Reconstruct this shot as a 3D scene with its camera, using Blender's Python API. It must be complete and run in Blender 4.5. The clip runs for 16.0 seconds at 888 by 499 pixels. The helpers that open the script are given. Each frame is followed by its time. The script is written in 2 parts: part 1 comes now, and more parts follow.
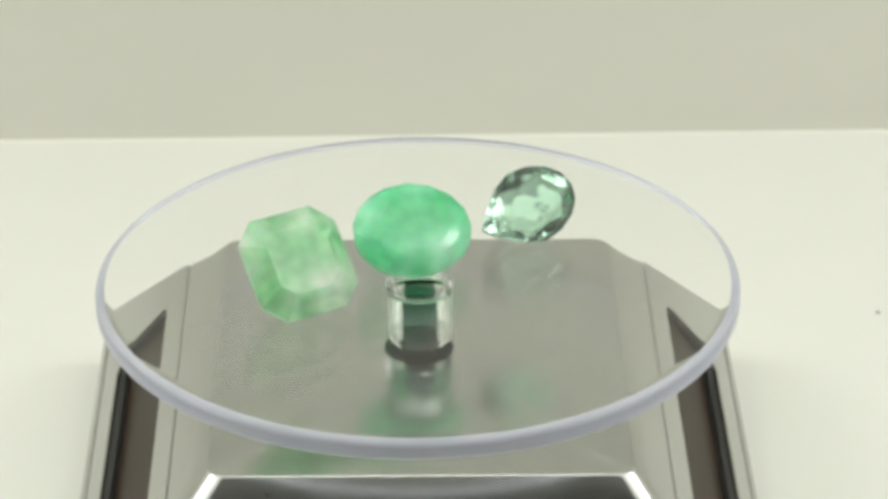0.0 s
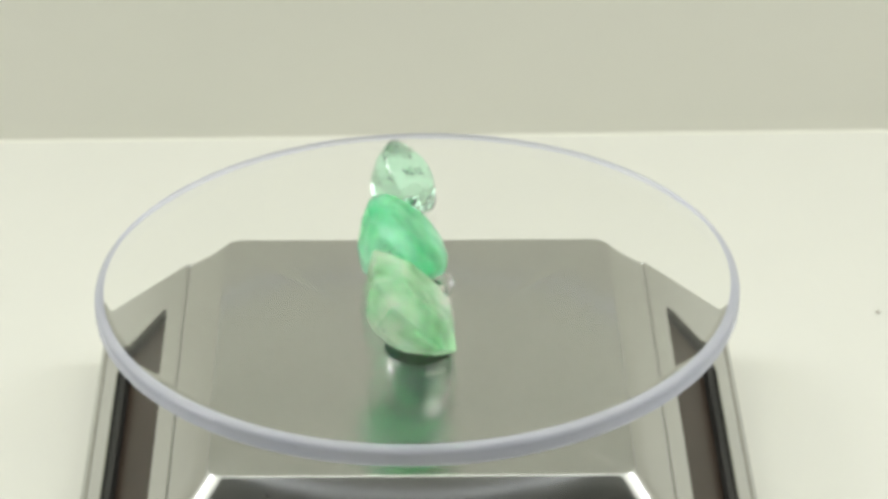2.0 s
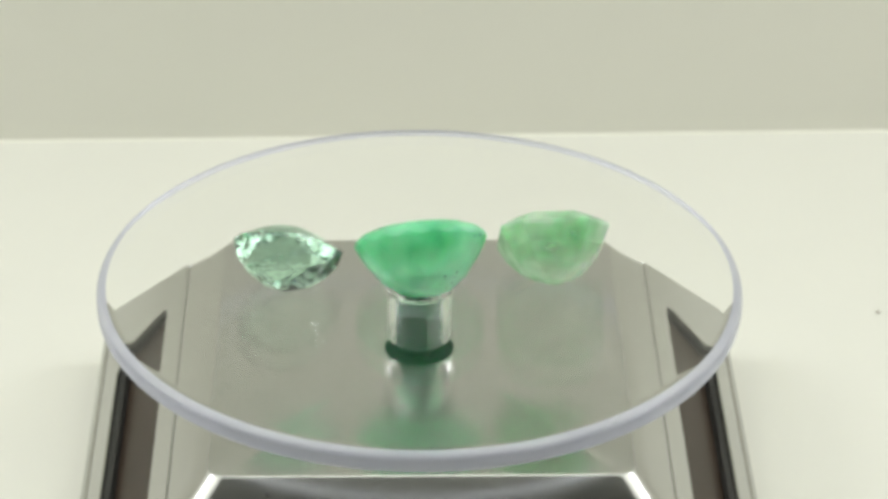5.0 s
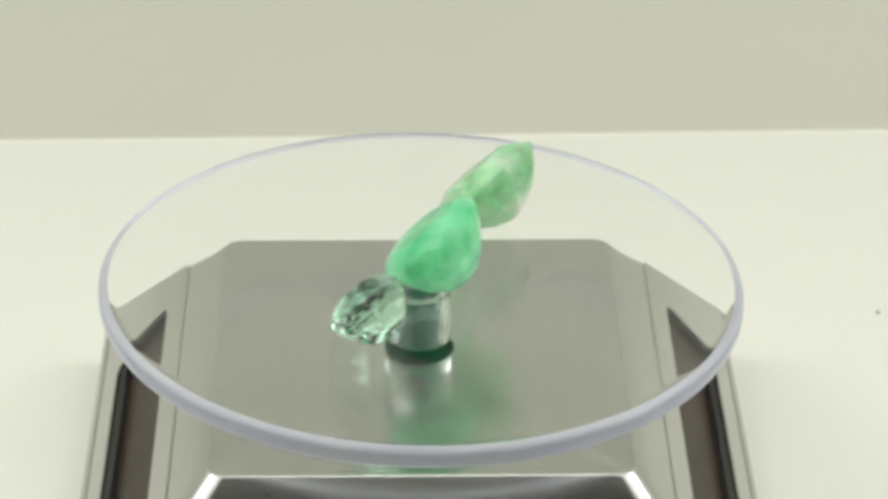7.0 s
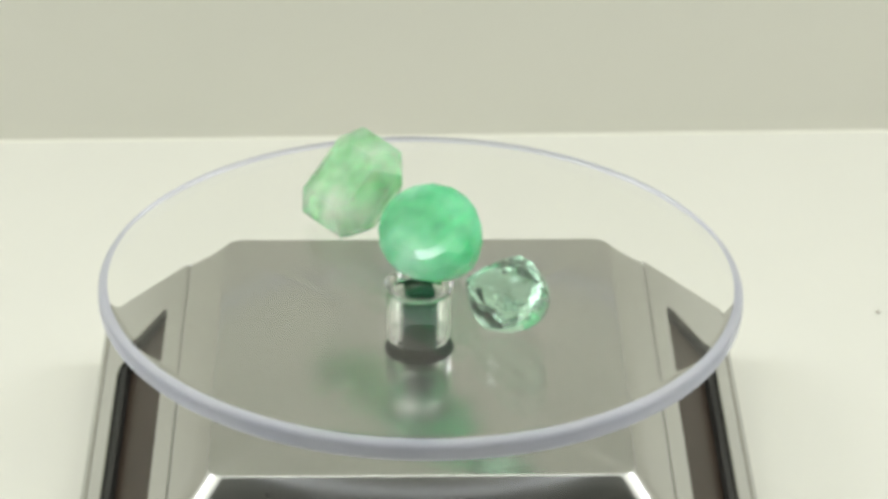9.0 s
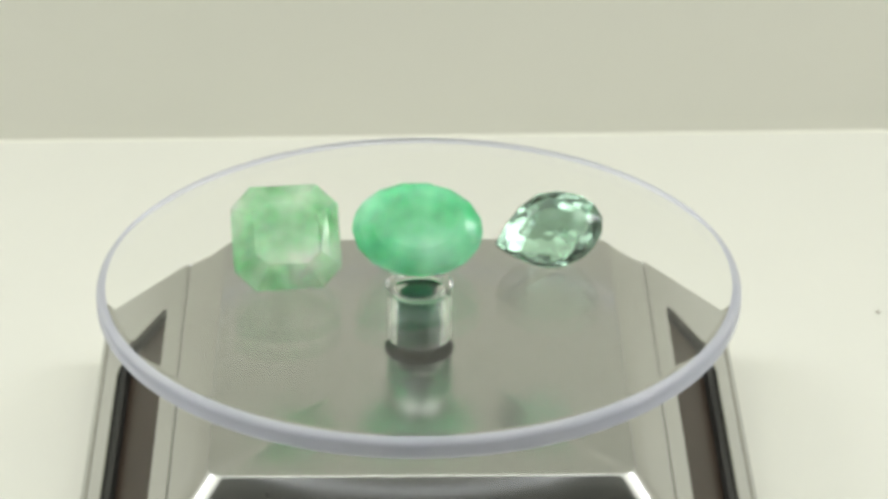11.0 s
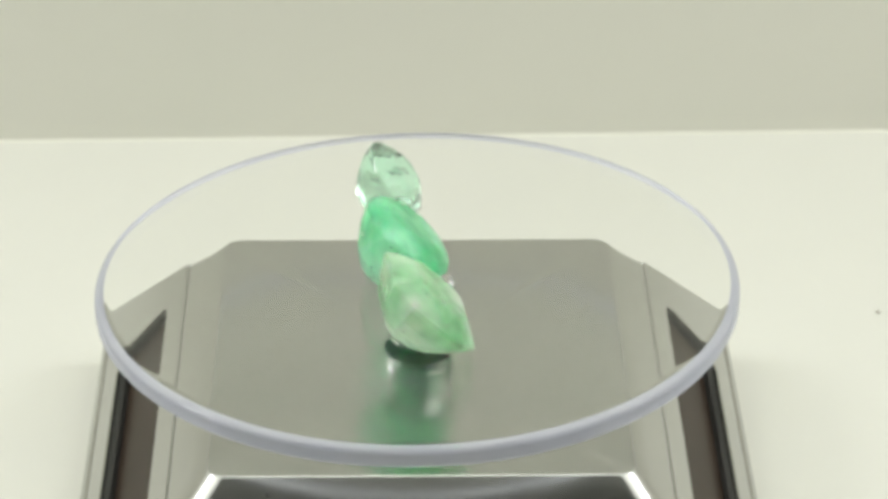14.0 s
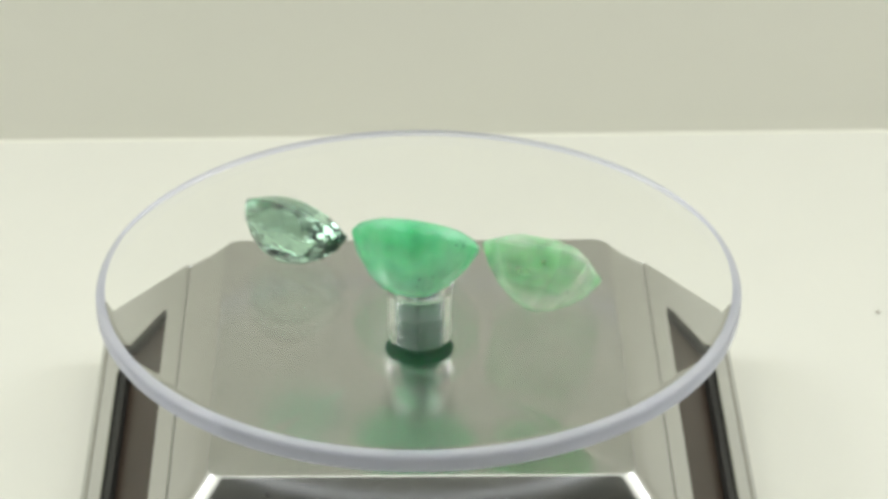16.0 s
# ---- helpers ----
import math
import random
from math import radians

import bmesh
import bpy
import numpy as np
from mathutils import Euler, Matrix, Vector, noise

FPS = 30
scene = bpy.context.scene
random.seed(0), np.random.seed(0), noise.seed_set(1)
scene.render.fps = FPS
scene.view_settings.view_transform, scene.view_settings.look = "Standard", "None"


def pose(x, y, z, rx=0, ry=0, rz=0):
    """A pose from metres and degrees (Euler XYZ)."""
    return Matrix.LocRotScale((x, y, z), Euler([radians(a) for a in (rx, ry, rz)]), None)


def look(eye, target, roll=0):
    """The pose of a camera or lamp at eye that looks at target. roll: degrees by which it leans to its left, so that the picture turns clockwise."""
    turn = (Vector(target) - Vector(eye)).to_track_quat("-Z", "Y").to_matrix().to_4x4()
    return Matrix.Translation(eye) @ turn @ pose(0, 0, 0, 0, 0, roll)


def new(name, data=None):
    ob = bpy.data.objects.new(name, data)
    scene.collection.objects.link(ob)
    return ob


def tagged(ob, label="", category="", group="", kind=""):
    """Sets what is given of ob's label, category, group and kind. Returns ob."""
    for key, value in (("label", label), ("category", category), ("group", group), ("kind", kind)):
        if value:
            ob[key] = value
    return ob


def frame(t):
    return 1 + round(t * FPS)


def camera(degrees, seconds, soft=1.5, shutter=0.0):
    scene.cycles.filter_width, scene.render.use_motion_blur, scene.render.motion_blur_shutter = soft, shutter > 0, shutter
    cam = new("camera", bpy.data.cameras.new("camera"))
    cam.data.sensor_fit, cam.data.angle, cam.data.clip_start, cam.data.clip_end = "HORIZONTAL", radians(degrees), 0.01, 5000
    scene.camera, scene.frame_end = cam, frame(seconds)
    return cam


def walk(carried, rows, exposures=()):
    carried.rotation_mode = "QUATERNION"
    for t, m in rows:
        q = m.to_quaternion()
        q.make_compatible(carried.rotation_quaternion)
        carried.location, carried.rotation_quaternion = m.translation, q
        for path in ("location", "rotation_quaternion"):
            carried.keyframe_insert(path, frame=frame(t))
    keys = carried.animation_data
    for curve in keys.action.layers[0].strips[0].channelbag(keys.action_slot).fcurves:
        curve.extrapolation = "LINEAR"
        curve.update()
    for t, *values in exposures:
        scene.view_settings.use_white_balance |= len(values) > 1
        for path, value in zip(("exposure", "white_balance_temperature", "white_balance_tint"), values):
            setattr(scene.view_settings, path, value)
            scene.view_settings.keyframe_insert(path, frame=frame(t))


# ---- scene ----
from mathutils.bvhtree import BVHTree

# ---- camera ----
cam = camera(15.94, 16.0, soft=3.8)
EYE = Vector((-0.00383, -0.34610, 0.19441))
PITCH, YAW = 0.50416, 0.01992
AIM = Vector((math.sin(YAW) * math.cos(PITCH), math.cos(YAW) * math.cos(PITCH), -math.sin(PITCH)))
walk(cam, [(0.0, look(EYE, EYE + AIM * 0.3, 0.289)), (16.0, look(EYE, EYE + AIM * 0.3, 0.289))],
     exposures=[(0.0, 0.0, 6500, 10), (16.0, 0.0, 6500, 10)])

# ---- sizes, in metres ----
TOP_Z = -0.01204            # top of the turntable's base; the disc's rim lies at z = 0
TOP_X, TOP_Y = 0.02564, 0.02801
OUT = 0.0178                # how far the sloping sides reach outwards
SLOPE = 1.20
LOW_Z = TOP_Z - OUT * SLOPE
TABLE_Z = LOW_Z - 0.008
CENTRE_Y = 0.0003
DISC_R = 0.0403
DISC_TOP = -0.0002          # upper face of the disc
DISC_LOW = -0.0028
OFF_AXIS = Vector((-0.00018, 0.00025, 0.0))
HUB_R = 0.0044              # where the hub's fillet meets the plate
SPIN = 30.52                # degrees a second, anticlockwise from above

# ---- light ----
world = bpy.data.worlds.new("room_air")
scene.world = world
world.use_nodes = True
world.node_tree.nodes["Background"].inputs[0].default_value = (0.80, 0.82, 0.78, 1)
world.node_tree.nodes["Background"].inputs[1].default_value = 0.05


def area_lamp(name, eye, target, sx, sy, watts, colour):
    data = bpy.data.lights.new(name, "AREA")
    data.shape, data.size, data.size_y, data.energy, data.color = "RECTANGLE", sx, sy, watts, colour
    ob = new(name, data)
    ob.matrix_world = look(eye, target)
    return ob


area_lamp("overhead_lamp", (0.0, -0.085, 0.46), (0.0, -0.085, 0.0), 0.96, 0.38, 2.08, (0.97, 1.0, 0.93))
area_lamp("side_lamp", (-0.38, 0.0, 0.29), (0.0, 0.0, 0.0), 0.12, 0.12, 0.55, (0.95, 0.97, 1.0))
area_lamp("side_lamp", (0.38, 0.0, 0.29), (0.0, 0.0, 0.0), 0.12, 0.12, 0.55, (0.95, 0.97, 1.0))


# ---- materials ----
def material(name):
    m = bpy.data.materials.new(name)
    m.use_nodes = True
    nt = m.node_tree
    return m, nt, nt.nodes["Principled BSDF"]


def noise_node(nt, scale, detail=4, rough=0.55, where="Object"):
    co = nt.nodes.new("ShaderNodeTexCoord")
    tex = nt.nodes.new("ShaderNodeTexNoise")
    tex.inputs["Scale"].default_value = scale
    tex.inputs["Detail"].default_value = detail
    tex.inputs["Roughness"].default_value = rough
    nt.links.new(co.outputs[where], tex.inputs["Vector"])
    return tex


def ramp(nt, source, stops):
    r = nt.nodes.new("ShaderNodeValToRGB")
    while len(r.color_ramp.elements) < len(stops):
        r.color_ramp.elements.new(0.5)
    for el, (at, col) in zip(r.color_ramp.elements, stops):
        el.position, el.color = at, (*col, 1) if len(col) == 3 else (col[0], col[0], col[0], 1)
    nt.links.new(source, r.inputs["Fac"])
    return r.outputs["Color"]


def bump(nt, bsdf, source, strength, distance):
    b = nt.nodes.new("ShaderNodeBump")
    b.inputs["Strength"].default_value, b.inputs["Distance"].default_value = strength, distance
    nt.links.new(source, b.inputs["Height"])
    nt.links.new(b.outputs["Normal"], bsdf.inputs["Normal"])


def painted(name, a, b, scale, rough, relief=0.1, fine=2500.0):
    m, nt, p = material(name)
    nt.links.new(ramp(nt, noise_node(nt, scale).outputs["Fac"], [(0.3, a), (0.7, b)]), p.inputs["Base Color"])
    p.inputs["Roughness"].default_value = rough
    p.inputs["IOR"].default_value = 1.4
    bump(nt, p, noise_node(nt, fine).outputs["Fac"], relief, 0.0002)
    return m


def metal(name, a, b, rough_a, rough_b, scale=60.0):
    m, nt, p = material(name)
    n = noise_node(nt, scale)
    nt.links.new(ramp(nt, n.outputs["Fac"], [(0.3, a), (0.7, b)]), p.inputs["Base Color"])
    nt.links.new(ramp(nt, noise_node(nt, scale * 6, 2).outputs["Fac"], [(0.3, (rough_a,)), (0.7, (rough_b,))]), p.inputs["Roughness"])
    p.inputs["Metallic"].default_value = 1.0
    return m


def clear(name, colour, ior, rough=0.0):
    m, nt, p = material(name)
    p.inputs["Base Color"].default_value = (*colour, 1)
    p.inputs["Transmission Weight"].default_value = 1.0
    p.inputs["IOR"].default_value = ior
    p.inputs["Roughness"].default_value = rough
    return m


def gemstone(name, glass, milk_a, milk_b, cloud_low, cloud_high, scale, rough, ior=1.577, onward_share=0.55):
    """Green beryl: clear glassy stone with milky clouds."""
    m, nt, p = material(name)
    p.inputs["Base Color"].default_value = (*glass, 1)
    p.inputs["Transmission Weight"].default_value = 1.0
    p.inputs["IOR"].default_value = ior
    p.inputs["Roughness"].default_value = rough
    milk = nt.nodes.new("ShaderNodeBsdfPrincipled")
    n = noise_node(nt, scale, 3, 0.5)
    milky = ramp(nt, n.outputs["Fac"], [(0.35, milk_a), (0.65, milk_b)])
    nt.links.new(milky, milk.inputs["Base Color"])
    # clouds scatter light onwards as well as back
    onward = nt.nodes.new("ShaderNodeBsdfTranslucent")
    nt.links.new(milky, onward.inputs["Color"])
    clouds = nt.nodes.new("ShaderNodeMixShader")
    clouds.inputs[0].default_value = onward_share
    nt.links.new(milk.outputs[0], clouds.inputs[1])
    nt.links.new(onward.outputs[0], clouds.inputs[2])
    milk.inputs["Subsurface Weight"].default_value = 1.0
    milk.inputs["Subsurface Radius"].default_value = (0.5, 1.0, 0.7)
    milk.inputs["Subsurface Scale"].default_value = 0.0025
    milk.inputs["Roughness"].default_value = max(0.12, rough * 2)
    milk.inputs["IOR"].default_value = 1.577
    mix = nt.nodes.new("ShaderNodeMixShader")
    cloud = noise_node(nt, scale * 1.7, 2, 0.5)
    nt.links.new(ramp(nt, cloud.outputs["Fac"], [(0.32, (cloud_low,)), (0.68, (cloud_high,))]), mix.inputs[0])
    nt.links.new(p.outputs[0], mix.inputs[1])
    nt.links.new(clouds.outputs[0], mix.inputs[2])
    out = mix.outputs[0]
    nt.links.new(out, nt.nodes["Material Output"].inputs["Surface"])
    return m


TABLE = painted("white_table", (0.685, 0.682, 0.625), (0.715, 0.71, 0.65), 14, 0.55)
WALL = painted("pale_grey_wall", (0.73, 0.725, 0.643), (0.765, 0.753, 0.672), 9, 0.7)
PALE = painted("white_card", (0.76, 0.76, 0.71), (0.80, 0.79, 0.74), 8, 0.7)
# tone of the added ceiling, set by what silver and stones reflect
CEIL = painted("unseen_dim_ceiling", (0.19, 0.19, 0.175), (0.22, 0.218, 0.20), 3, 0.8)
DARK = painted("dark_room_wall", (0.15, 0.147, 0.14), (0.18, 0.175, 0.165), 3, 0.8)
CHROME = metal("silver_plastic", (0.485, 0.485, 0.47), (0.505, 0.505, 0.49), 0.20, 0.23, 25.0)
STEEL = metal("steel_shaft", (0.13, 0.16, 0.17), (0.17, 0.20, 0.21), 0.02, 0.05, 200)
CELL = painted("solar_cell", (0.036, 0.025, 0.018), (0.05, 0.036, 0.027), 70, 0.35, 0.02)
CELL.node_tree.nodes["Principled BSDF"].inputs["Specular IOR Level"].default_value = 0.12
BLACK = painted("black_plastic", (0.012, 0.012, 0.011), (0.022, 0.021, 0.02), 90, 0.6)
# near-black colour that carries the darkness inside the shaft hole
PIT = painted("hole_dark", (0.004, 0.0045, 0.0045), (0.008, 0.0085, 0.0085), 90, 0.9)
PIT.node_tree.nodes["Principled BSDF"].inputs["Specular IOR Level"].default_value = 0.05
GRIT = painted("grit", (0.34, 0.31, 0.27), (0.46, 0.43, 0.38), 900, 0.8)
ACRYLIC = clear("clear_acrylic", (0.985, 0.99, 0.985), 1.36)
ACRYLIC.node_tree.nodes["Principled BSDF"].inputs["Specular IOR Level"].default_value = 0.22
HUB = clear("clear_hub", (0.97, 0.985, 0.98), 1.36)
OVAL = gemstone("mint_emerald", (0.38, 0.99, 0.64), (0.13, 0.97, 0.44), (0.54, 1.0, 0.71), 0.25, 0.78, 85, 0.02, 1.5, onward_share=0.25)
SQUARE = gemstone("pale_emerald", (0.60, 1.0, 0.66), (0.36, 1.0, 0.45), (0.90, 1.0, 0.86), 0.16, 0.68, 100, 0.02, 1.5, onward_share=0.25)
PEAR = gemstone("clear_emerald", (0.66, 1.0, 0.82), (0.30, 1.0, 0.56), (0.95, 1.0, 0.97), 0.0, 0.02, 130, 0.03, 1.46, onward_share=0.3)
SPECK = painted("dark_mineral", (0.006, 0.02, 0.014), (0.02, 0.04, 0.03), 2000, 0.3)
FEATHER = gemstone("healed_crack", (0.95, 1.0, 0.96), (0.75, 0.97, 0.80), (0.95, 1.0, 0.95), 0.05, 0.7, 500, 0.1, 1.3, onward_share=0.6)


def rim_material():
    """Acrylic edge: partly clear, partly scattering, with a lavender cast."""
    m, nt, p = material("lavender_acrylic_edge")
    tint = ramp(nt, noise_node(nt, 120).outputs["Fac"], [(0.3, (0.82, 0.84, 0.985)), (0.7, (0.87, 0.885, 1.0))])
    nt.links.new(tint, p.inputs["Base Color"])
    p.inputs["Transmission Weight"].default_value = 0.6
    p.inputs["IOR"].default_value = 1.49
    p.inputs["Roughness"].default_value = 0.03
    through_light = nt.nodes.new("ShaderNodeBsdfTranslucent")
    nt.links.new(tint, through_light.inputs["Color"])
    mix = nt.nodes.new("ShaderNodeMixShader")
    mix.inputs[0].default_value = 0.26
    nt.links.new(p.outputs[0], mix.inputs[1])
    nt.links.new(through_light.outputs[0], mix.inputs[2])
    nt.links.new(mix.outputs[0], nt.nodes["Material Output"].inputs["Surface"])
    return m


RIM = rim_material()


# ---- mesh tools ----
def mesh_of(name, bm, mat, smooth=False):
    bmesh.ops.recalc_face_normals(bm, faces=bm.faces)
    me = bpy.data.meshes.new(name)
    bm.to_mesh(me)
    bm.free()
    me.materials.append(mat)
    for f in me.polygons:
        f.use_smooth = smooth
    if smooth:
        me.set_sharp_from_angle(angle=radians(38))
    return me


def part(name, bm, mat, parent, label="", smooth=False):
    ob = new(name, mesh_of(name, bm, mat, smooth))
    ob.parent = parent
    if label:
        tagged(ob, label)
    return ob


def rings(bm, loops, close=True, cap_first=True, cap_last=True):
    """Skins a stack of loops of equal length."""
    made = [[bm.verts.new(c) for c in loop] for loop in loops]
    n = len(made[0])
    for a, b in zip(made, made[1:]):
        for i in range(n):
            bm.faces.new((a[i], a[(i + 1) % n], b[(i + 1) % n], b[i]))
    if cap_first:
        bm.faces.new(made[0])
    if cap_last:
        bm.faces.new(made[-1])
    return made


def turned(profile, n=96, closed=False):
    """A body of revolution about z from (radius, height) pairs."""
    bm = bmesh.new()
    loops = [[(r * math.cos(2 * math.pi * i / n), r * math.sin(2 * math.pi * i / n), z) for i in range(n)] for r, z in profile]
    if closed:
        made = rings(bm, loops, cap_first=False, cap_last=False)
        for i in range(n):
            bm.faces.new((made[-1][i], made[-1][(i + 1) % n], made[0][(i + 1) % n], made[0][i]))
    else:
        rings(bm, loops)
    return bm


def box(x0, x1, y0, y1, z0, z1, bevel=0.0):
    bm = bmesh.new()
    rings(bm, [[(x0, y0, z), (x1, y0, z), (x1, y1, z), (x0, y1, z)] for z in (z0, z1)])
    bmesh.ops.recalc_face_normals(bm, faces=bm.faces)
    if bevel:
        bmesh.ops.bevel(bm, geom=bm.edges[:], offset=bevel, segments=2, affect="EDGES")
    return bm


def setting(name, bm, mat, label, smooth=False):
    return tagged(new(name, mesh_of(name, bm, mat, smooth)), label, name.split("_")[0], kind="structure")


# ---- the place: table, wall behind, and what closes it ----
def build_room():
    wall_y, turn = 0.1197, math.tan(radians(1.03))
    # table with a soft joint against the wall, which stands slightly askew
    setting("table", box(-0.9, 0.9, -1.2, wall_y + 0.04, TABLE_Z - 0.03, TABLE_Z), TABLE, "matt off-white table top under the turntable")
    bm = bmesh.new()
    loops = []
    cove = [(-0.0007 + 0.0007 * math.sin(a), TABLE_Z + 0.0007 - 0.0007 * math.cos(a)) for a in (0.05, 0.3, 0.6, 0.9, 1.2, 1.5)]
    for y, z in [(-0.0007, TABLE_Z - 0.02)] + cove + [(0.0, 0.62), (0.02, 0.62), (0.02, TABLE_Z - 0.02)]:
        loops.append([(x, wall_y + y + x * turn, z) for x in (-0.9, 0.9)])
    vs = [[bm.verts.new(c) for c in l] for l in loops]
    for i in range(len(vs)):
        a, b = vs[i], vs[(i + 1) % len(vs)]
        bm.faces.new((a[0], a[1], b[1], b[0]))
    bm.faces.new([v[0] for v in vs])
    bm.faces.new([v[1] for v in vs])
    setting("wall_back", bm, WALL, "plain pale grey-beige wall behind the table", True)
    setting("wall_west", box(-0.52, -0.50, -0.30, 0.13, TABLE_Z + 0.001, 0.62), PALE, "plain white panel beside the table")
    setting("wall_east", box(0.50, 0.52, -0.30, 0.13, TABLE_Z + 0.001, 0.62), PALE, "plain white panel beside the table")
    # two unseen pale reflectors, added so the stones refract something bright
    setting("wall_far_west", box(-0.62, -0.60, -1.2, -0.301, TABLE_Z + 0.001, 0.62), PALE, "unseen pale panel added to brighten the stones")
    setting("wall_far_east", box(0.60, 0.62, -1.2, -0.301, TABLE_Z + 0.001, 0.62), PALE, "unseen pale panel added to brighten the stones")
    setting("wall_front", box(-0.62, 0.62, -1.22, -1.201, TABLE_Z + 0.001, 0.62), DARK, "plain dark wall behind the viewer")
    setting("ceiling_white", box(-0.62, 0.62, -0.28, 0.17, 0.621, 0.64), PALE, "plain white panel above the table")
    # unseen ceiling, added to keep reflections from the viewer's side dim
    setting("ceiling", box(-0.62, 0.62, -1.22, -0.2805, 0.621, 0.64), CEIL, "unseen dim ceiling added for the silver base and stones to reflect")


# ---- the solar turntable's base ----
def base_point(side, u, v, lift=0.0):
    """A point on a sloping side: v metres outwards from the top's edge, u from -1 to 1 along the side."""
    along = (TOP_Y if side % 2 == 0 else TOP_X) + v
    outward = (TOP_X if side % 2 == 0 else TOP_Y) + v
    k = math.hypot(1, SLOPE)
    out, z = outward + lift * SLOPE / k, TOP_Z - v * SLOPE + lift / k
    a = side * math.pi / 2
    x, y = out * math.cos(a) - u * along * math.sin(a), out * math.sin(a) + u * along * math.cos(a)
    return x, y + CENTRE_Y, z


def panel_loop(side, v0, v1, inset, lift, round_r=0.0008, inset_low=None):
    """A trapezium on a slope between v0 and v1, its ends parallel to the hips, with rounded corners."""
    low = inset if inset_low is None else inset_low
    along0 = (TOP_Y if side % 2 == 0 else TOP_X) + v0
    along1 = (TOP_Y if side % 2 == 0 else TOP_X) + v1
    corners = [Vector((-(along0 - inset), v0)), Vector((along0 - inset, v0)), Vector((along1 - low, v1)), Vector((-(along1 - low), v1))]
    out = []
    for i, c in enumerate(corners):
        p, q = corners[i - 1], corners[(i + 1) % 4]
        a, b = c + (p - c).normalized() * round_r, c + (q - c).normalized() * round_r
        for k in range(5):
            t = k / 4
            out.append((1 - t) ** 2 * a + 2 * t * (1 - t) * c + t * t * b)
    res = []
    for w in out:
        along = (TOP_Y if side % 2 == 0 else TOP_X) + w.y
        res.append(base_point(side, w.x / along, w.y, lift))
    return res


def build_base():
    base = tagged(new("solar_turntable"), "silver mirror-finish solar turntable base with sloping sides on a white table", "turntable")
    base.location = (0, 0, 0)
    # cover: flat top with a round hole, rolling over into a strip down each slope
    n = 96
    bm = bmesh.new()

    def square(hx, hy, z, r):
        """A rounded rectangle of n points, twelve steps to each corner and each side."""
        pts = []
        for q in range(4):
            cx, cy = (1, 1, -1, -1)[q] * (hx - r), (-1, 1, 1, -1)[q] * (hy - r)
            nx, ny = (1, -1, -1, 1)[q] * (hx - r), (1, 1, -1, -1)[q] * (hy - r)
            a0 = (q - 1) * math.pi / 2
            for k in range(13):
                a = a0 + math.pi / 2 * k / 12
                pts.append((cx + r * math.cos(a), cy + r * math.sin(a) + CENTRE_Y, z))
            a = a0 + math.pi / 2
            for k in range(1, 12):
                t = k / 12
                pts.append((cx + (nx - cx) * t + r * math.cos(a), cy + (ny - cy) * t + r * math.sin(a) + CENTRE_Y, z))
        return pts
    circle = []
    for x, y, z in square(TOP_X, TOP_Y, TOP_Z, 0.002):
        a = math.atan2(y, x)
        circle.append((0.0044 * math.cos(a), 0.0044 * math.sin(a), TOP_Z))
    low_circle = [(x, y, TOP_Z - 0.0006) for x, y, z in circle]
    e = 0.00015
    loops = [low_circle, circle, square(TOP_X - e, TOP_Y - e, TOP_Z, 0.0020)]
    for t in (0.25, 0.5, 0.75, 1.0):
        v = -e * (1 - t) + 0.00013 * t
        loops.append(square(TOP_X + v, TOP_Y + v, TOP_Z - 0.00015 * t * t, 0.0022))
    v = 0.0022
    loops.append(square(TOP_X + v, TOP_Y + v, TOP_Z - v * SLOPE, 0.0026))
    v = 0.0052
    loops.append(square(TOP_X + v, TOP_Y + v, TOP_Z - v * SLOPE, 0.0016))
    rings(bm, loops, cap_first=False, cap_last=False)
    cover = part("cover", bm, CHROME, base, "silver mirror-finish top cover", True)
    # the hole's shade is a black disc just under the top
    bm = bmesh.new()
    rings(bm, [[(r * math.cos(2 * math.pi * i / 48), r * math.sin(2 * math.pi * i / 48), TOP_Z - d) for i in range(48)] for r, d in ((0.00435, 0.0022), (0.00435, 0.00012), (0.0042, 0.00006), (0.0020, 0.0001))])
    part("socket", bm, PIT, base, "near-flush black disc standing in for the dark of the shaft hole", True)
    # dark inside under the cover and the frames
    bm = bmesh.new()
    rings(bm, [square(TOP_X - 0.0035, TOP_Y - 0.0035, TOP_Z - 0.0026, 0.001), square(TOP_X + OUT - 0.0035, TOP_Y + OUT - 0.0035, LOW_Z - 0.001, 0.001)])
    part("core", bm, BLACK, base, "black plastic core")
    bm = bmesh.new()
    rings(bm, [square(TOP_X + v, TOP_Y + v, TOP_Z - v * SLOPE - d, 0.0010) for v, d in ((0.0047, 0.0020), (0.0050, 0.0003), (0.0057, 0.0003), (0.0057, 0.0020))], cap_first=False, cap_last=False)
    part("joint", bm, BLACK, base, "dark joint between cover and side frames")
    for side in range(4):
        v0, v1 = 0.0055, OUT
        bm = bmesh.new()

        def opening(grow, lift, low_edge=0.0):
            return panel_loop(side, 0.0082 - grow, 0.0155 + grow - low_edge, 0.0084 - grow, lift, 0.0016, 0.0152 - grow - low_edge)
        loops = [opening(0, -0.0012), opening(0, -0.0001), opening(0.0002, 0.0), panel_loop(side, v0 + 0.0001, v1 - 0.0003, 0.0002, 0.0, 0.0004),
                 panel_loop(side, v0, v1, 0.0001, -0.0002, 0.0004), panel_loop(side, v0, v1, 0.0001, -0.0011, 0.0004)]
        rings(bm, loops, cap_first=False, cap_last=False)
        part("side_frame", bm, CHROME, base, "silver frame round a solar cell")
        bm = bmesh.new()
        rings(bm, [opening(0.0003, -0.0022), opening(0.0003, -0.0015)])
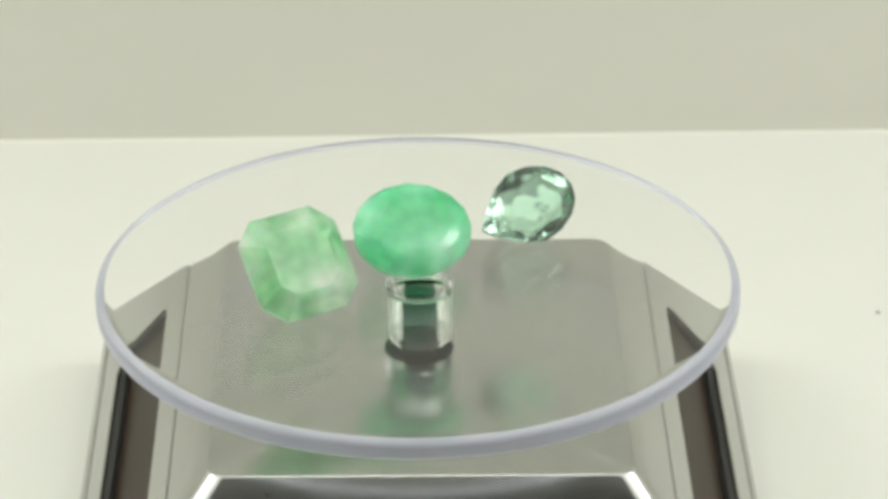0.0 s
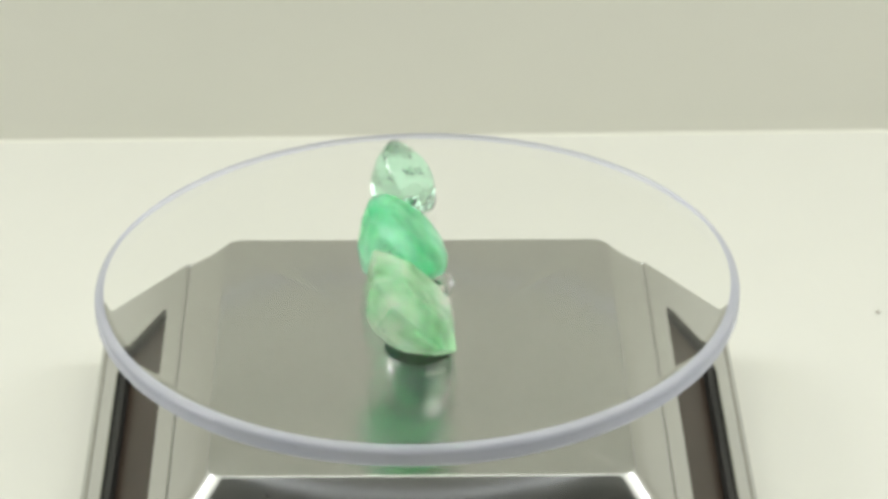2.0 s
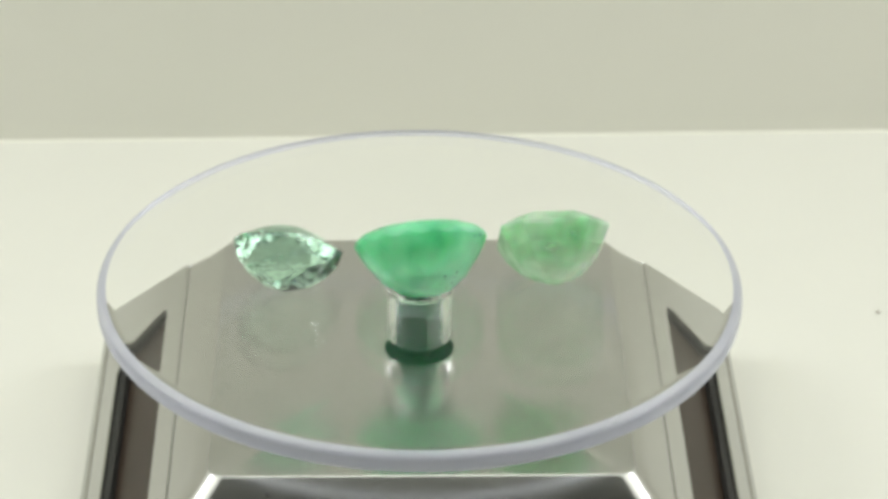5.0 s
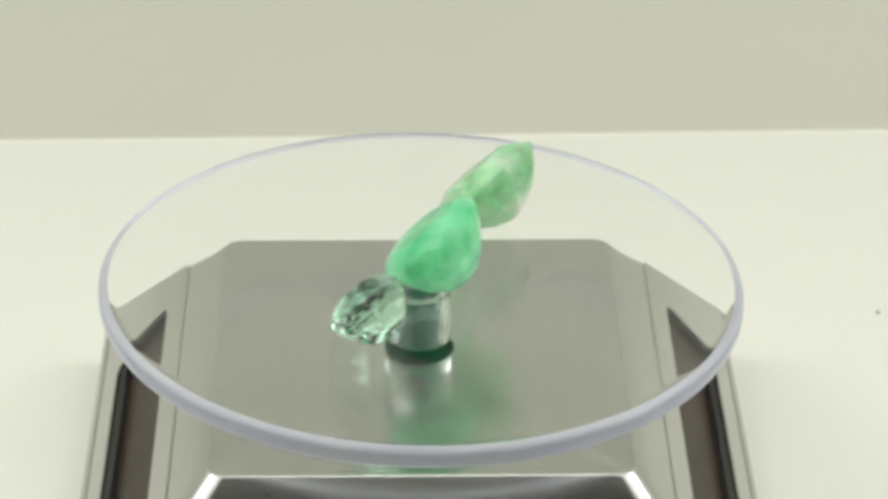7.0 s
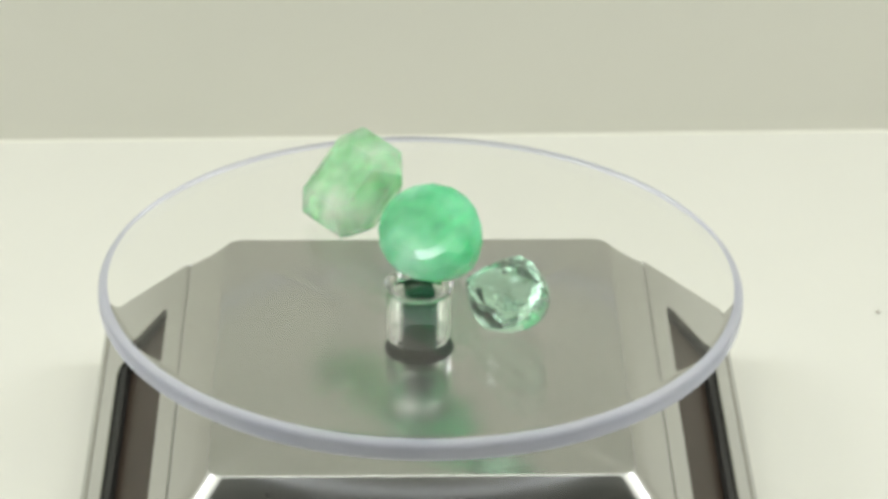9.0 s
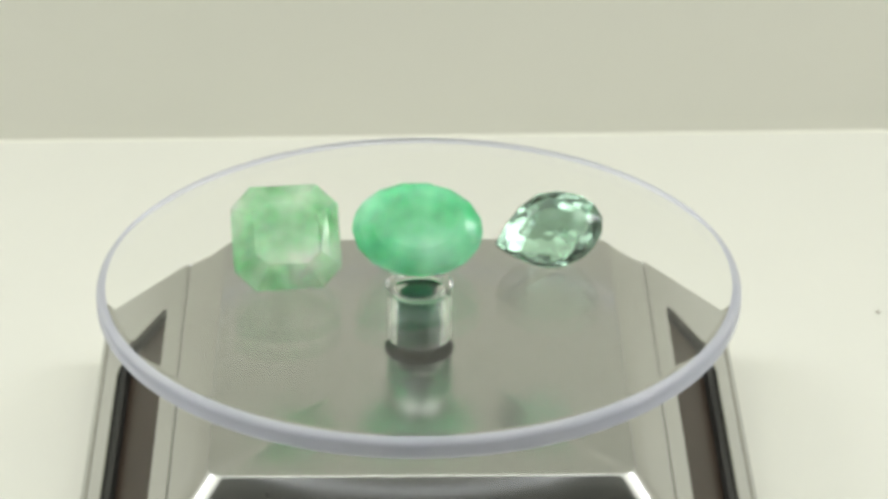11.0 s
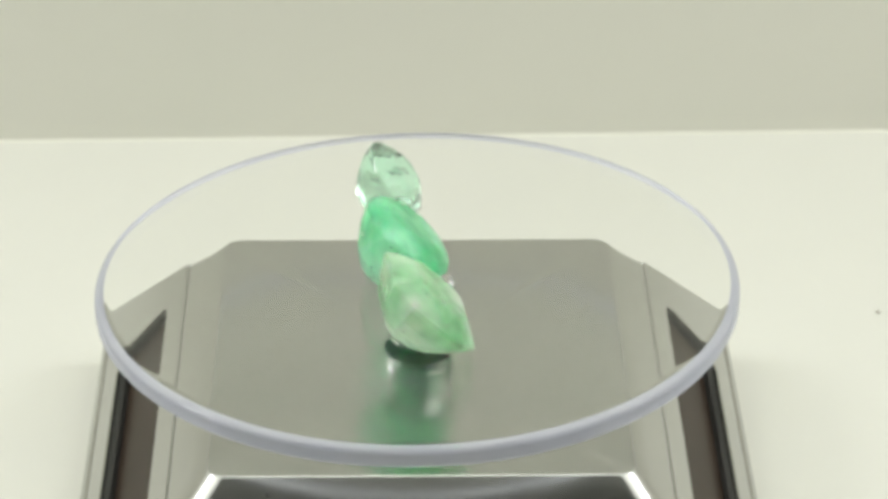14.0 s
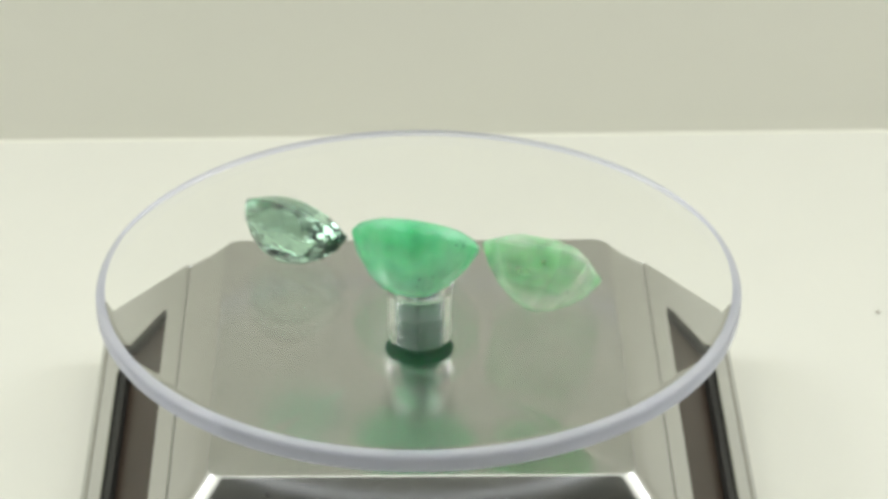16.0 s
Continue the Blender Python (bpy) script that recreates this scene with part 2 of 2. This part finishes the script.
        cell = part("solar_cell", bm, CELL, base, "dark brown glossy solar cell")
        bm = bmesh.new()
        rings(bm, [opening(-0.00005, -0.0014), opening(-0.00005, -0.0006), opening(-0.0003, -0.0006, 0.0006), opening(-0.0003, -0.0014, 0.0006)], cap_first=False, cap_last=False)
        part("seal", bm, BLACK, cell, "black seal round the cell")
    # skirt that stands on the table
    bm = bmesh.new()
    hx, hy = TOP_X + OUT, TOP_Y + OUT
    rings(bm, [square(hx - 0.001, hy - 0.001, LOW_Z - 0.0002, 0.001), square(hx + 0.0003, hy + 0.0003, LOW_Z - 0.0003, 0.0012), square(hx + 0.0008, hy + 0.0008, LOW_Z - 0.0010, 0.0015),
               square(hx + 0.0008, hy + 0.0008, TABLE_Z, 0.0015)])
    part("skirt", bm, CHROME, base, "silver skirt standing on the table")
    return base


# ---- the clear disc with its hub ----
def strip(name, bm, mat, parent, label):
    """A part of the disc's skin, all its faces turned outwards; the plate is cut a little off its hub's axis."""
    for v in bm.verts:
        v.co += OFF_AXIS * min(1.0, max(0.0, (v.co.xy.length - HUB_R) / 0.03))
    for f in bm.faces:
        c = f.calc_center_median()
        out = Vector((c.x, c.y, 0)).normalized() * max(0.0, c.xy.length - 0.0385) + Vector((0, 0, 0.3 * (c.z + 0.0013)))
        f.normal_update()
        if f.normal.dot(out) < 0:
            f.normal_flip()
    me = bpy.data.meshes.new(name)
    bm.to_mesh(me)
    bm.free()
    me.materials.append(mat)
    for f in me.polygons:
        f.use_smooth = True
    ob = new(name, me)
    ob.parent = parent
    return tagged(ob, label)


def build_disc():
    disc = tagged(new("turntable_disc"), "round clear acrylic turntable plate with a pale lavender edge", "turntable plate")
    # two flat faces; the rounded edge between them is a strip of its own
    shoulder, edge = [], []
    for i in range(19):
        a = math.pi / 2 * (1 - i / 18)
        point = (DISC_R - 0.0020 + 0.0020 * math.cos(a), DISC_TOP - 0.0009 + 0.0009 * math.sin(a))
        if i <= 5:
            shoulder.append(point)
        if i >= 5:
            edge.append(point)
    for i in range(9):
        a = -math.pi / 2 * i / 8
        edge.append((DISC_R - 0.0006 + 0.0006 * math.cos(a), DISC_LOW + 0.0006 + 0.0006 * math.sin(a)))
    top = [(0.0001, DISC_TOP), (0.02, DISC_TOP)] + shoulder
    under = [edge[-1], (0.02, DISC_LOW), (HUB_R, DISC_LOW)]
    bm = bmesh.new()
    for prof in (top, under):
        rings(bm, [[(r * math.cos(2 * math.pi * i / 160), r * math.sin(2 * math.pi * i / 160), z) for i in range(160)] for r, z in prof],
              cap_first=prof is top, cap_last=False)
    plate = strip("plate", bm, ACRYLIC, disc, "clear acrylic plate")
    plate.visible_shadow = False
    bm = bmesh.new()
    rings(bm, [[(r * math.cos(2 * math.pi * i / 160), r * math.sin(2 * math.pi * i / 160), z) for i in range(160)] for r, z in edge], cap_first=False, cap_last=False)
    strip("rim", bm, RIM, disc, "rounded lavender-tinted edge")
    # the hub is a clear sleeve with a closed top, moulded in one with the plate
    prof = [(0.0001, DISC_LOW), (HUB_R, DISC_LOW), (0.00422, DISC_LOW - 0.00012), (0.0041, DISC_LOW - 0.0005), (0.0041, -0.0099), (0.0040, -0.0102),
            (0.0038, -0.0104), (0.0035, -0.0104), (0.00335, -0.0102), (0.0033, -0.0099), (0.0033, -0.0040), (0.0030, -0.0037), (0.0001, -0.0037)]
    bm = bmesh.new()
    rings(bm, [[(r * math.cos(2 * math.pi * i / 64), r * math.sin(2 * math.pi * i / 64), z) for i in range(64)] for r, z in prof])
    bmesh.ops.recalc_face_normals(bm, faces=bm.faces)
    bmesh.ops.delete(bm, geom=[f for f in bm.faces if all(abs(v.co.z - DISC_LOW) < 1e-7 for v in f.verts)], context="FACES")
    me = bpy.data.meshes.new("hub")
    bm.to_mesh(me)
    bm.free()
    me.materials.append(HUB)
    for f in me.polygons:
        f.use_smooth = True
    me.set_sharp_from_angle(angle=radians(50))
    hub = new("hub", me)
    hub.parent = disc
    tagged(hub, "clear plastic hub sleeve")
    part("shaft", box(-0.0020, 0.0020, -0.0020, 0.0020, -0.0150, -0.0039, 0.00008), STEEL, disc, "square polished steel shaft")
    return disc


# ---- the three stones ----
def gem_mesh(name, outline, profile, length, width, crown, depth, local, mat, twist=False, jitter=0.0, soft=False):
    """Facetted stone: the girdle's outline scaled level by level, resting flat on the plate where it touches."""
    bm = bmesh.new()
    n = len(outline)
    levels = []
    for j, (s, z) in enumerate(profile):
        ring_v = []
        for i in range(n):
            if twist and j % 2:
                ox, oy = [(a + b) / 2 for a, b in zip(outline[i], outline[(i + 1) % n])]
                ox, oy = ox * 1.01, oy * 1.01
            else:
                ox, oy = outline[i]
            c = Vector((ox * length * s, oy * width * s, z * (crown if z > 0 else depth)))
            if jitter and j:
                c += jitter * noise.noise_vector(c * 260 + Vector((j, 0, 3)))
            w = local @ c
            if w.z < DISC_TOP + 0.00002:
                w.z = DISC_TOP + 0.00002
                c = local.inverted() @ w
            ring_v.append(bm.verts.new(c))
        levels.append(ring_v)
    for j, (a, b) in enumerate(zip(levels, levels[1:])):
        for i in range(n):
            k = (i + 1) % n
            if not twist:
                bm.faces.new((a[i], a[k], b[k], b[i]))
            elif j % 2 == 0:
                bm.faces.new((a[i], a[k], b[i]))
                bm.faces.new((b[i], a[k], b[k]))
            else:
                bm.faces.new((a[i], b[k], b[i]))
                bm.faces.new((a[i], a[k], b[k]))
    bm.faces.new(levels[0])
    bm.faces.new(levels[-1])
    return new(name, mesh_of(name, bm, mat, soft))


def add_specks(gem, spots, each, size, seed):
    """Dark mineral grains sunk into the stone's skin round a few spots."""
    rnd = random.Random(seed)
    bm = bmesh.new()
    bm.from_mesh(gem.data)
    tree = BVHTree.FromBMesh(bm)
    bm.free()
    for spot in spots:
        for k in range(each):
            near = Vector(spot) + Vector([rnd.uniform(-1, 1) * 0.0009 for _ in range(3)])
            at, normal, _, _ = tree.find_nearest(near)
            r = size * rnd.uniform(0.5, 1.2)
            bm = bmesh.new()
            bmesh.ops.create_icosphere(bm, subdivisions=1, radius=r)
            for v in bm.verts:
                v.co.x *= 1.6 if k % 2 else 1.0
                v.co *= 1 + 0.5 * noise.noise(v.co / r + Vector((seed, k, 0)))
            bmesh.ops.transform(bm, matrix=Matrix.Translation(at - normal * r * 0.6) @ Matrix.Rotation(rnd.uniform(0, 6.28), 4, normal), verts=bm.verts)
            part("speck", bm, SPECK, gem, "dark mineral speck in the stone", True)


def add_feather(gem, at, normal, size, seed):
    """A healed crack: a thin ragged curved sheet inside the stone."""
    bm = bmesh.new()
    turn = Vector(normal).to_track_quat("Z", "Y").to_matrix().to_4x4()
    loops = []
    for side in (0.00002, -0.00002):
        for s in ((0.02, 0.3, 0.6, 1.0) if side > 0 else (1.0, 0.6, 0.3, 0.02)):
            loop = []
            for i in range(24):
                a = 2 * math.pi * i / 24
                d = Vector((math.cos(a), math.sin(a), 0))
                r = size * s * (0.65 + 0.55 * noise.noise(d * 1.6 + Vector((seed, 0, 0))))
                bend = 0.35 * r * noise.noise(d * r / size * 2 + Vector((0, seed, 0)))
                loop.append(Matrix.Translation(at) @ turn @ Vector((d.x * r, d.y * r * 0.7, bend + side)))
            loops.append(loop)
    rings(bm, loops)
    part("feather", bm, FEATHER, gem, "whitish healed crack inside the stone", True)


def local_pose(place, columns):
    m = Matrix(columns).to_4x4()
    m.normalize()
    m.translation = place
    return m


def pear_outline(n):
    """Round at +x, drawn out to a point at -x."""
    pts = []
    for i in range(n):
        u = 2 * math.pi * i / n
        x = math.cos(u)
        a = -x
        y = math.sqrt(max(0.0, 1 - x * x)) if x >= 0 else (1 - a) * (1 + 0.75 * a)
        pts.append((x, math.copysign(y, math.sin(u)) if y > 1e-6 else 0.0))
    return pts


def build_gems():
    oval_at = local_pose((-0.00066, 0.0011, 0.00569), ((0.8545, -0.357, 0.3773), (0.5155, 0.6717, -0.532), (-0.0634, 0.6491, 0.758)))
    o = [(math.cos(2 * math.pi * i / 16), math.sin(2 * math.pi * i / 16)) for i in range(16)]
    oval = gem_mesh("oval_emerald", o, [(0.54, 1), (0.72, 0.86), (0.90, 0.5), (1.0, 0.06), (1.0, -0.06), (0.88, -0.35), (0.62, -0.72), (0.38, -0.92), (0.16, -1)],
                    0.00826, 0.00632, 0.00172, 0.00727, oval_at, OVAL, True, 0.00004)
    add_specks(oval, [(-0.0033, 0.0019, -0.0059), (-0.0021, 0.0022, -0.0064), (-0.0068, 0.0032, -0.0008)], 4, 0.00015, 11)
    add_feather(oval, (0.0006, -0.0004, -0.0012), (0.2, 0.9, 0.4), 0.0032, 3)
    add_feather(oval, (-0.0026, 0.0008, -0.0016), (0.8, -0.3, 0.6), 0.0024, 5)
    tagged(oval, "cloudy mint-green oval-cut emerald resting on the clear plate", "gemstone", "emeralds on the turntable")
    square_at = local_pose((-0.0148, -0.0075, 0.00565), ((0.8642, -0.349, 0.3623), (0.5032, 0.6013, -0.6207), (-0.0011, 0.7187, 0.6953)))
    c = 0.39
    o = [(1, 1 - c), (1 - c, 1), (-1 + c, 1), (-1, 1 - c), (-1, -1 + c), (-1 + c, -1), (1 - c, -1), (1, -1 + c)]
    square = gem_mesh("square_emerald", o, [(0.60, 1), (0.79, 0.62), (1.0, 0.05), (1.0, -0.06), (0.84, -0.38), (0.61, -0.68), (0.35, -0.88), (0.11, -1)],
                      0.0067, 0.0067, 0.0019, 0.0063, square_at, SQUARE, False, 0.0001)
    add_feather(square, (-0.0024, 0.0026, -0.0004), (0.3, 0.5, 0.8), 0.0026, 7)
    add_feather(square, (0.0012, 0.0002, -0.0016), (0.6, -0.6, 0.5), 0.0034, 8)
    add_feather(square, (0.0026, -0.0020, -0.0010), (0.9, 0.2, 0.4), 0.0022, 9)
    add_specks(square, [(-0.0035, 0.0036, 0.0017), (-0.0034, 0.0012, -0.0030)], 3, 0.00011, 13)
    tagged(square, "pale yellow-green square step-cut emerald with cut corners", "gemstone", "emeralds on the turntable")
    pear_at = local_pose((0.01385, 0.00868, 0.00471), ((0.8268, -0.4803, 0.2927), (0.5271, 0.4799, -0.7014), (0.1964, 0.7341, 0.6499)))
    pear = gem_mesh("pear_emerald", pear_outline(16), [(0.50, 1), (0.74, 0.62), (1.0, 0.06), (1.0, -0.05), (0.91, -0.34), (0.70, -0.66), (0.42, -0.90), (0.13, -1)],
                    0.00693, 0.00495, 0.0019, 0.00563, pear_at, PEAR, True)
    add_specks(pear, [(-0.0060, 0.0001, 0.0006), (-0.0006, -0.0039, 0.0008)], 4, 0.00014, 17)
    add_feather(pear, (0.0018, -0.0008, -0.0014), (0.4, 0.6, 0.7), 0.0018, 19)
    tagged(pear, "clear pale blue-green pear-cut emerald with bright facets", "gemstone", "emeralds on the turntable")
    return [(oval, oval_at), (square, square_at), (pear, pear_at)]


def build_crumb(x, y, z, size, seed, mat=None, label="tiny grey-brown speck of dust on the white table"):
    bm = bmesh.new()
    bmesh.ops.create_icosphere(bm, subdivisions=2, radius=size)
    for v in bm.verts:
        v.co *= 1 + 0.35 * noise.noise(v.co / size * 1.3 + Vector((seed, 0, 0)))
        v.co.z *= 0.45
    low = min(v.co.z for v in bm.verts)
    ob = new("crumb", mesh_of("crumb", bm, mat or GRIT, True))
    ob.location = (x, y, z - low)
    return tagged(ob, label, "crumb")


build_crumb(0.0689, 0.0612, TABLE_Z, 0.00035, 2)
build_crumb(-0.0184, CENTRE_Y - TOP_Y - 0.0014, TOP_Z - 0.0014 * SLOPE - 0.0001, 0.00022, 5, BLACK, "tiny dark speck of dust on the silver cover")
build_room()
base_thing = build_base()
disc_thing = build_disc()
gems = build_gems()


# ---- what moves: the disc turns, a little askew on its shaft, and carries the stones ----
def spun(t):
    lean = radians(-90 - SPIN * 4.7)
    tilt = Matrix.Rotation(radians(1.1), 4, Vector((-math.sin(lean), math.cos(lean), 0)))
    return Matrix.Rotation(radians(SPIN * t), 4, "Z") @ tilt


def motions():
    times = [0.4 * i for i in range(41)]
    walk(disc_thing, [(t, spun(t)) for t in times])
    for gem, at in gems:
        walk(gem, [(t, spun(t) @ at) for t in times])


motions()
